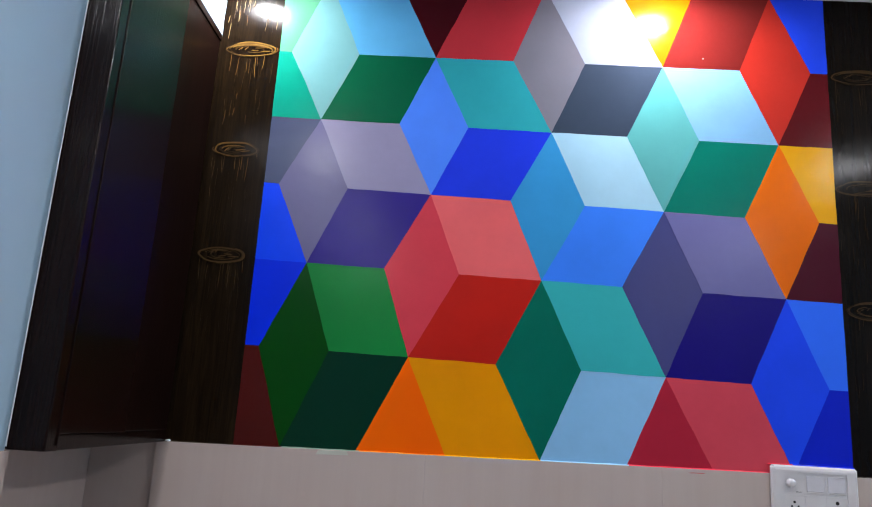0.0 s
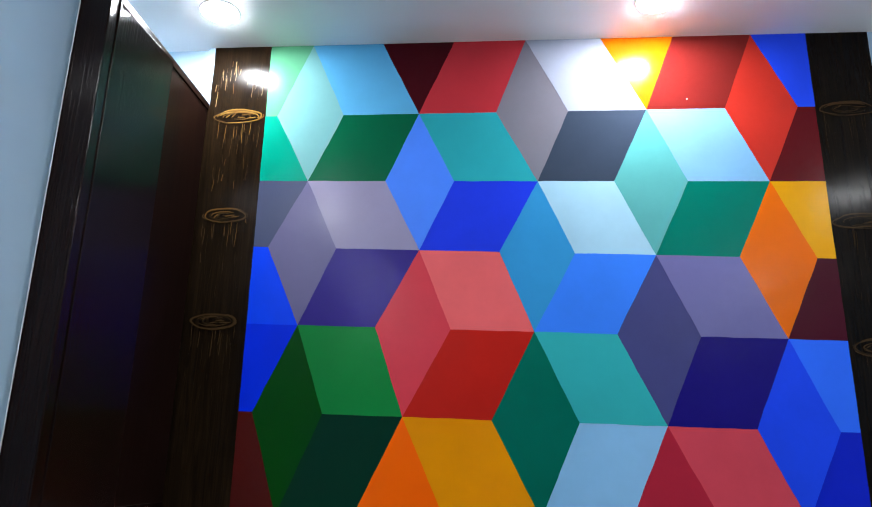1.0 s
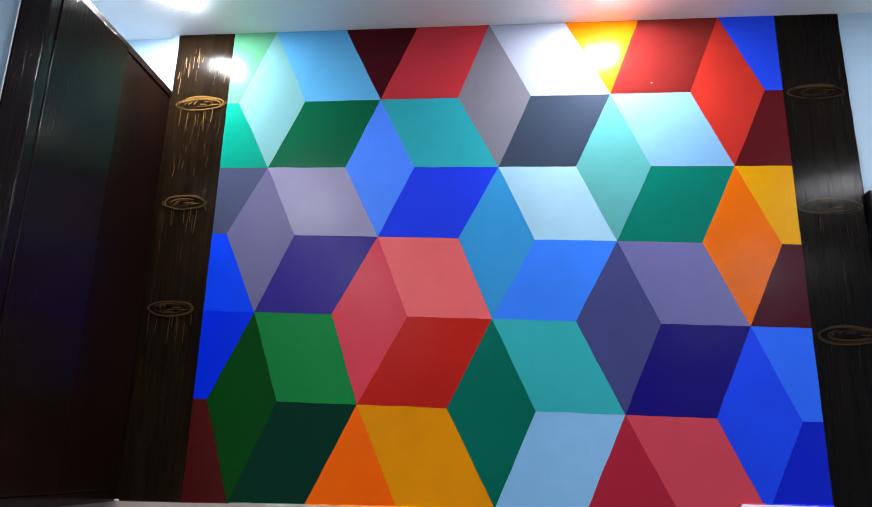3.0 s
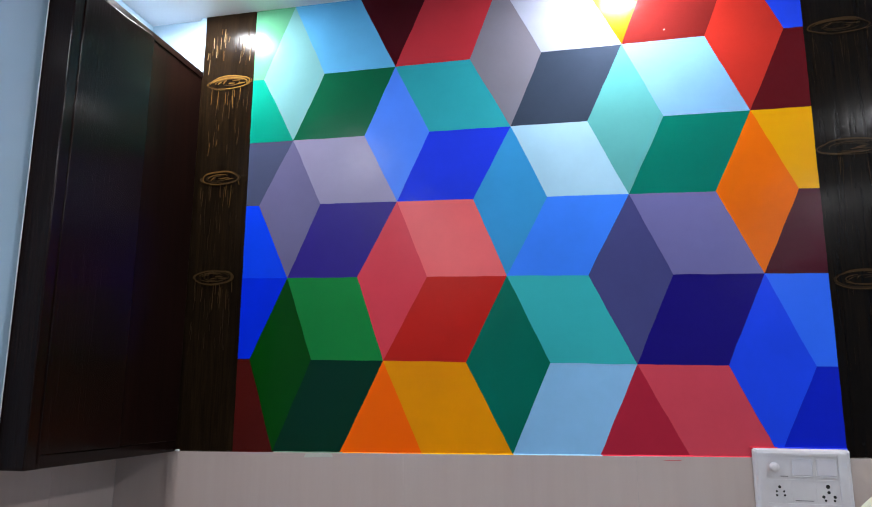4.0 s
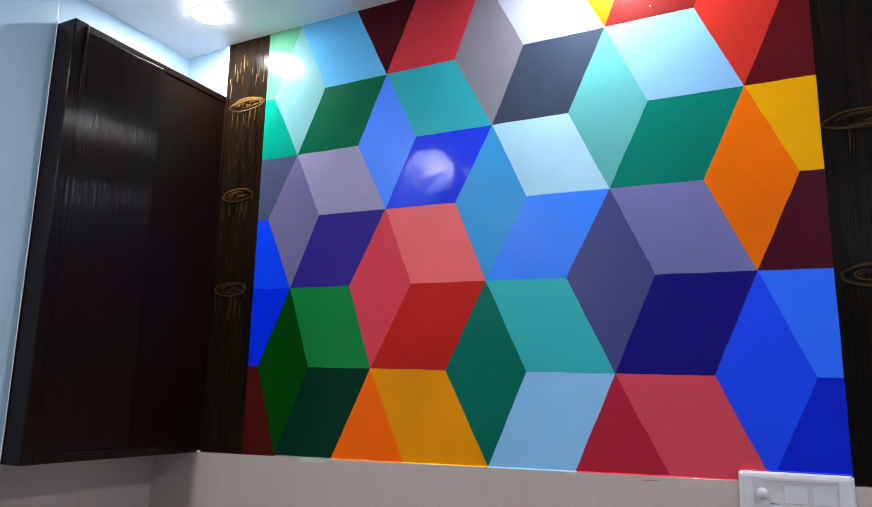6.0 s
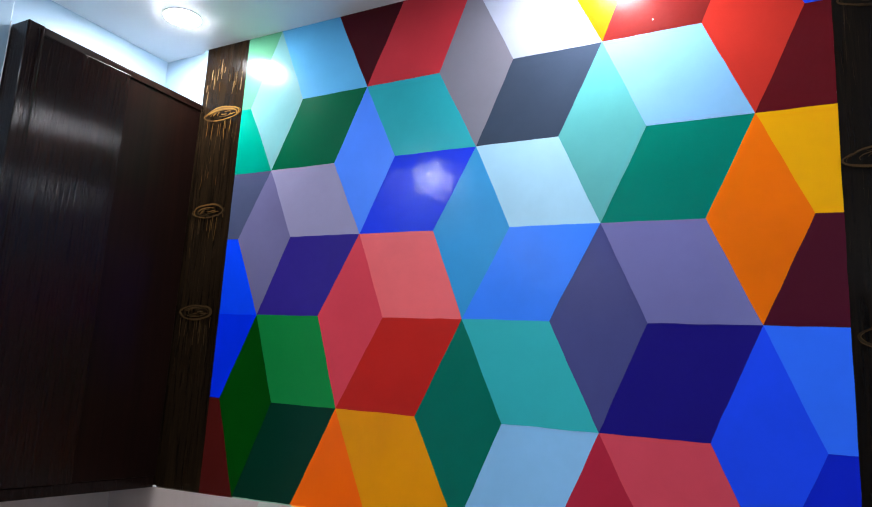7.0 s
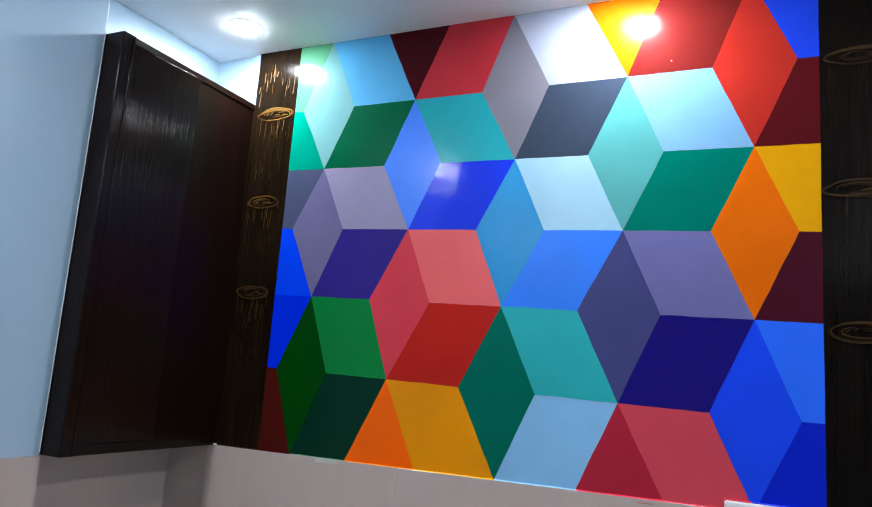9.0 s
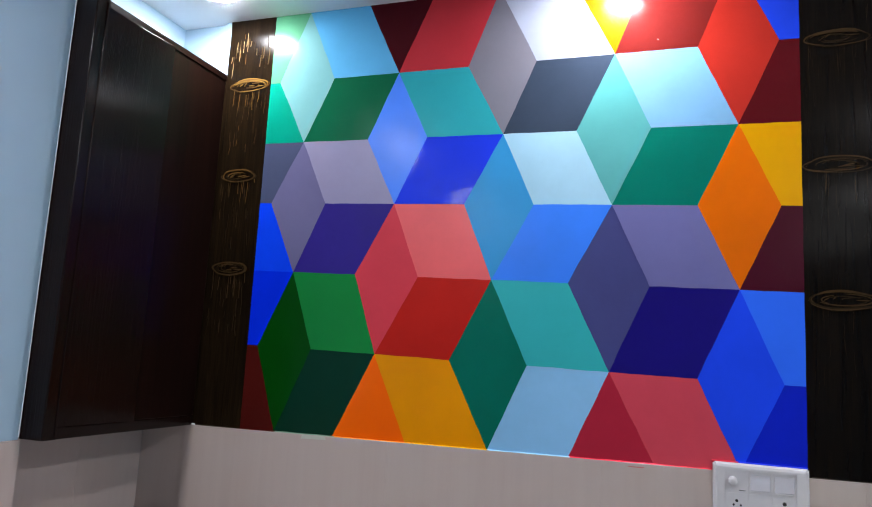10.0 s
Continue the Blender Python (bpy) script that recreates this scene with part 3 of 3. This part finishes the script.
regulator = plate_part("fan_regulator", cell(0, 1, -0.0085), WHITE_PLASTIC)
knob = lathe([(0.0105, 0.0), (0.0105, 0.009), (0.0095, 0.014), (0.006, 0.016)], (0, 0, 0), 24)
bmesh.ops.transform(knob, matrix=Matrix.Translation((IN0 + 0.017, -0.0085, IZ0 + 1.52 * CELL_H)) @ Matrix.Rotation(math.radians(90), 4, "X"), verts=knob.verts)
smooth(plate_part("knob", knob, WHITE_PLASTIC, regulator))
plate_part("marker", box(IN0 + 0.031, IN0 + 0.046, -0.0089, -0.008, IZ0 + 1.12 * CELL_H, IZ0 + 1.12 * CELL_H + 0.0014), BLACK, regulator, "short dark printed bar")
for col in (1, 2):
    sw = plate_part("switch_module", cell(col, 1, -0.008), WHITE_PLASTIC)
    x, z = IN0 + col * CELL_W, IZ0 + CELL_H
    bm = box(x + 0.005, x + CELL_W - 0.004, -0.0102, -0.0075, z + 0.009, z + CELL_H - 0.007, 0.0015)
    for v in bm.verts:
        if v.co.y < -0.0092:
            v.co.y += 0.03 * (v.co.z - z - 0.02)
    plate_part("rocker", bm, GREY_PLASTIC, sw, "pale grey rocker switch")
    plate_part("rocker_edge", box(x + 0.006, x + CELL_W - 0.006, -0.0104, -0.0078, z + 0.0058, z + 0.0085, 0.0008), WHITE_PLASTIC, sw)


def socket(col, holes):
    s = plate_part("socket", cell(col, 0, -0.0085), WHITE_PLASTIC)
    cx, cz = IN0 + (col + 0.5) * CELL_W, IZ0 + 0.42 * CELL_H
    for dx, dz, r in holes:
        h = lathe([(r, 0.0), (r, 0.0006)], (0, 0, 0), 16)
        bmesh.ops.transform(h, matrix=Matrix.Translation((cx + dx, -0.0083, cz + dz)) @ Matrix.Rotation(math.radians(90), 4, "X"), verts=h.verts)
        plate_part("pin_hole", h, BLACK, s, "black round pin hole")


socket(0, ((0, 0.014, 0.0034), (-0.007, 0.004, 0.0025), (0.009, 0.004, 0.0025), (-0.007, -0.005, 0.0025), (0.010, -0.005, 0.0025)))
socket(2, ((0, 0.017, 0.0046), (0.001, 0.004, 0.0036), (-0.011, -0.006, 0.0036), (0.013, -0.006, 0.0036), (-0.007, -0.014, 0.0027), (0.012, -0.014, 0.0027)))
blank = plate_part("blank_module", cell(1, 0, -0.0085), WHITE_PLASTIC)
plate_part("marker", box(IN0 + CELL_W + 0.006, IN0 + 2 * CELL_W - 0.006, -0.0089, -0.008, IZ0 + 0.006, IZ0 + 0.0073), BLACK, blank, "thin dark printed bar")
plate_part("cover_strip", box(0.034, PW - 0.034, -0.0125, -0.0105, 0.012, 0.0145, 0.0008), WHITE_PLASTIC)

# ---- door in the back wall ----
door = structure(empty("door_1", (DOOR_L, BACK, 0)), "dark varnished wooden door with a heavy frame, closed", "door")
fr = part("door_frame", box(0.0, 0.062, -0.022, 0.1, 0.0, DOOR_TOP, 0.005), DOOR_WOOD, door)
part("door_frame", box(DOOR_R - DOOR_L - 0.062, DOOR_R - DOOR_L, -0.022, 0.1, 0.0, DOOR_TOP, 0.005), DOOR_WOOD, door)
part("door_frame", box(0.063, DOOR_R - DOOR_L - 0.063, -0.022, 0.1, DOOR_TOP - 0.06, DOOR_TOP, 0.005), DOOR_WOOD, door)
rnd = random.Random(3)
scuffs = bmesh.new()
for k in range(26):
    z = 1.2 + 0.031 * k + rnd.uniform(-0.01, 0.01)
    x = 0.004 + rnd.uniform(0, 0.003)
    box(x, x + 0.0007, -0.0223, -0.0205, z, z + rnd.uniform(0.004, 0.016), 0, scuffs)
part("scuff", scuffs, SCUFF, fr, "pale chips along the frame's edge")
leaf = part("door_leaf", box(0.064, DOOR_R - DOOR_L - 0.064, 0.03, 0.068, 0.004, DOOR_TOP - 0.062, 0.003), DOOR_WOOD, door)
for z0, z1 in ((0.15, 0.9), (1.05, 1.85)):
    for x0 in (0.15, 0.49):
        part("panel", box(x0, x0 + 0.26, 0.022, 0.034, z0, z1, 0.006), DOOR_WOOD, leaf)
smooth(part("handle", tube([(0.76, 0.03, 1.0), (0.76, -0.02, 1.0), (0.75, -0.03, 1.0), (0.66, -0.03, 1.0)], 0.008), STEEL, leaf, "steel lever handle"))

# ---- cabinet with folded cloth near the switch plate ----
CAB_X0, CAB_X1, CAB_Y0, CAB_Y1, CAB_Z = 0.99, 1.33, 1.55, 1.86, 0.98
cab = tagged(empty("narrow_cabinet", (CAB_X0, CAB_Y0, 0)), "narrow brown laminate cabinet standing against the tiled wall", "cabinet")
part("body", box(0, CAB_X1 - CAB_X0, 0.02, CAB_Y1 - CAB_Y0, 0.0, CAB_Z, 0.003), CABINET, cab)
cdoor = part("door", box(0.003, CAB_X1 - CAB_X0 - 0.003, 0.0, 0.0195, 0.06, CAB_Z - 0.02, 0.003), CABINET, cab)
smooth(part("handle", tube([(0.03, 0.0, 0.6), (0.03, -0.02, 0.6), (0.03, -0.02, 0.7), (0.03, 0.0, 0.7)], 0.004), STEEL, cdoor, "slim steel handle"))


def folded_cloth(cx, cy, z, w, d, h):
    """A soft heap of pleats, creased along its length."""
    bm = bmesh.new()
    nx, ny = 40, 48
    grid = []
    for a in range(nx + 1):
        row = []
        for b in range(ny + 1):
            u, v = a / nx * 2 - 1, b / ny * 2 - 1
            dome = max(0.0, 1 - abs(u) ** 2.6) ** 0.6 * max(0.0, 1 - abs(v) ** 3) ** 0.5
            pleat = 0.007 * math.sin(v * 30 + 1.5 * u + 2 * noise.noise((u, v, 0.4))) * min(1, dome * 2)
            row.append(bm.verts.new((cx + u * w / 2, cy + v * d / 2, z + h * dome + pleat * dome + 0.006 * noise.noise((u * 3, v * 3, 2.0)) * dome)))
        grid.append(row)
    for a in range(nx):
        for b in range(ny):
            bm.faces.new((grid[a][b], grid[a + 1][b], grid[a + 1][b + 1], grid[a][b + 1]))
    rim = [e for e in bm.edges if e.is_boundary]
    bmesh.ops.holes_fill(bm, edges=rim, sides=0)
    return bm


tagged(smooth(part("folded_cloth", folded_cloth(1.15, 1.71, CAB_Z, 0.33, 0.28, 0.187), CLOTH)), "pale green pleated cloth heaped on the narrow cabinet", "cloth")

# ---- small marks and the tiled dado ----
bm = bmesh.new()
rows = []
for k in range(121):
    z = 1.195 + k * 0.00975
    w = max(0.0006, 0.0018 + 0.0018 * noise.noise((z * 17, 0.3, 5.0)) + 0.0008 * noise.noise((z * 70, 2.3, 5.0)))
    rows.append([bm.verts.new(c) for c in ((LEFT - 0.001, NICHE_END + 0.0005, z), (LEFT - 0.001, NICHE_END - w, z), (LEFT + 0.0008, NICHE_END - w * 0.6, z), (LEFT + 0.0012, NICHE_END + 0.0005, z))])
for a, b in zip(rows, rows[1:]):
    for k in range(4):
        bm.faces.new((a[k], a[(k + 1) % 4], b[(k + 1) % 4], b[k]))
bm.faces.new(rows[0])
bm.faces.new(rows[-1][::-1])
part("caulk_line", bm, GROUT, wall_left, "uneven white caulk beside the cupboard")
bm = paint_slab([Vector((-0.285, 1.182)), Vector((-0.20, 1.184)), Vector((-0.205, 1.194)), Vector((-0.28, 1.193))], 0.0004, BACK - 0.006)
part("paint_smear", bm, SMEAR, wall_back, "faint green smear of paint on the tiles")
chip = bmesh.new()
bmesh.ops.create_icosphere(chip, subdivisions=2, radius=1.0)
for v in chip.verts:
    k = 1 + 0.25 * noise.noise(v.co * 1.7)
    v.co = Vector((-0.672 + v.co.x * 0.008 * k, BACK - 0.006 + v.co.y * 0.003 * k, 1.193 + v.co.z * 0.0028 * k))
part("plaster_chip", chip, GROUT, wall_back, "tiny lump of white plaster on the tile corner")
bm = paint_slab([Vector((0.727 + 0.0015 * math.cos(a * 0.7), 2.344 + 0.0011 * math.sin(a * 0.7))) for a in range(9)], 0.0012, BACK - 0.0002)
on_mural(part("paint_speck", bm, GROUT, mural, "white speck of dried paint"))
bm = paint_slab([Vector((0.662, 1.1935)), Vector((0.705, 1.194)), Vector((0.703, 1.1955)), Vector((0.668, 1.1952))], 0.0004, BACK - 0.006)
part("paint_smear", bm, enamel("gloss_paint", srgb(204, 76, 90)), wall_back, "thin red overrun of paint on the tile edge")
# paint run down from the mural, lightened to carry the lit tile edge's highlight
for x0, x1, rgb in ((-0.699, -0.503, (70, 60, 50)), (-0.503, -0.377, (90, 30, 30)), (-0.377, -0.176, (120, 150, 130)), (-0.176, 0.047, (250, 150, 60)),
                    (0.047, 0.291, (250, 190, 50)), (0.291, 0.515, (170, 220, 250)), (0.515, 0.733, (240, 70, 90)), (0.733, 0.864, (240, 80, 96)), (1.085, DOOR_L - 0.002, (60, 52, 46))):
    ledge(wall_back, x0, x1, BACK - 0.005, BACK + 0.0015, enamel("gloss_paint", srgb(*rgb)))
# paint beads over the plate, their colours brightened by the same highlight
for x0, x1, rgb in ((0.864, 0.925, (240, 80, 96)), (0.925, 1.078, (60, 80, 240))):
    part("paint_bead", box(x0, x1, BACK - 0.006, BACK + 0.001, 1.2275, 1.2305, 0.001), enamel("gloss_paint", srgb(*rgb)), wall_back)
ledge(wall_left, LEFT, LEFT + 0.007, REAR + 0.01, NICHE_END - 0.002, GROUT, DADO - 0.012)
dado_run(wall_back, "x", -0.699, DOOR_L - 0.004, WALL_FACE, -1, 0.0, 1.2 - DADO, DADO_TILT)
dado_run(wall_back, "x", NICHE + 0.0078, -0.7005, BACK + 0.015, -1, 0.0, 0.01)
dado_run(wall_left, "y", REAR + 0.01, NICHE_END, LEFT, 1, REAR + 0.3, 0.012)
dado_run(wall_left, "y", NICHE_END + 0.002, BACK + 0.0072, NICHE, 1, 1.7, 0.01)
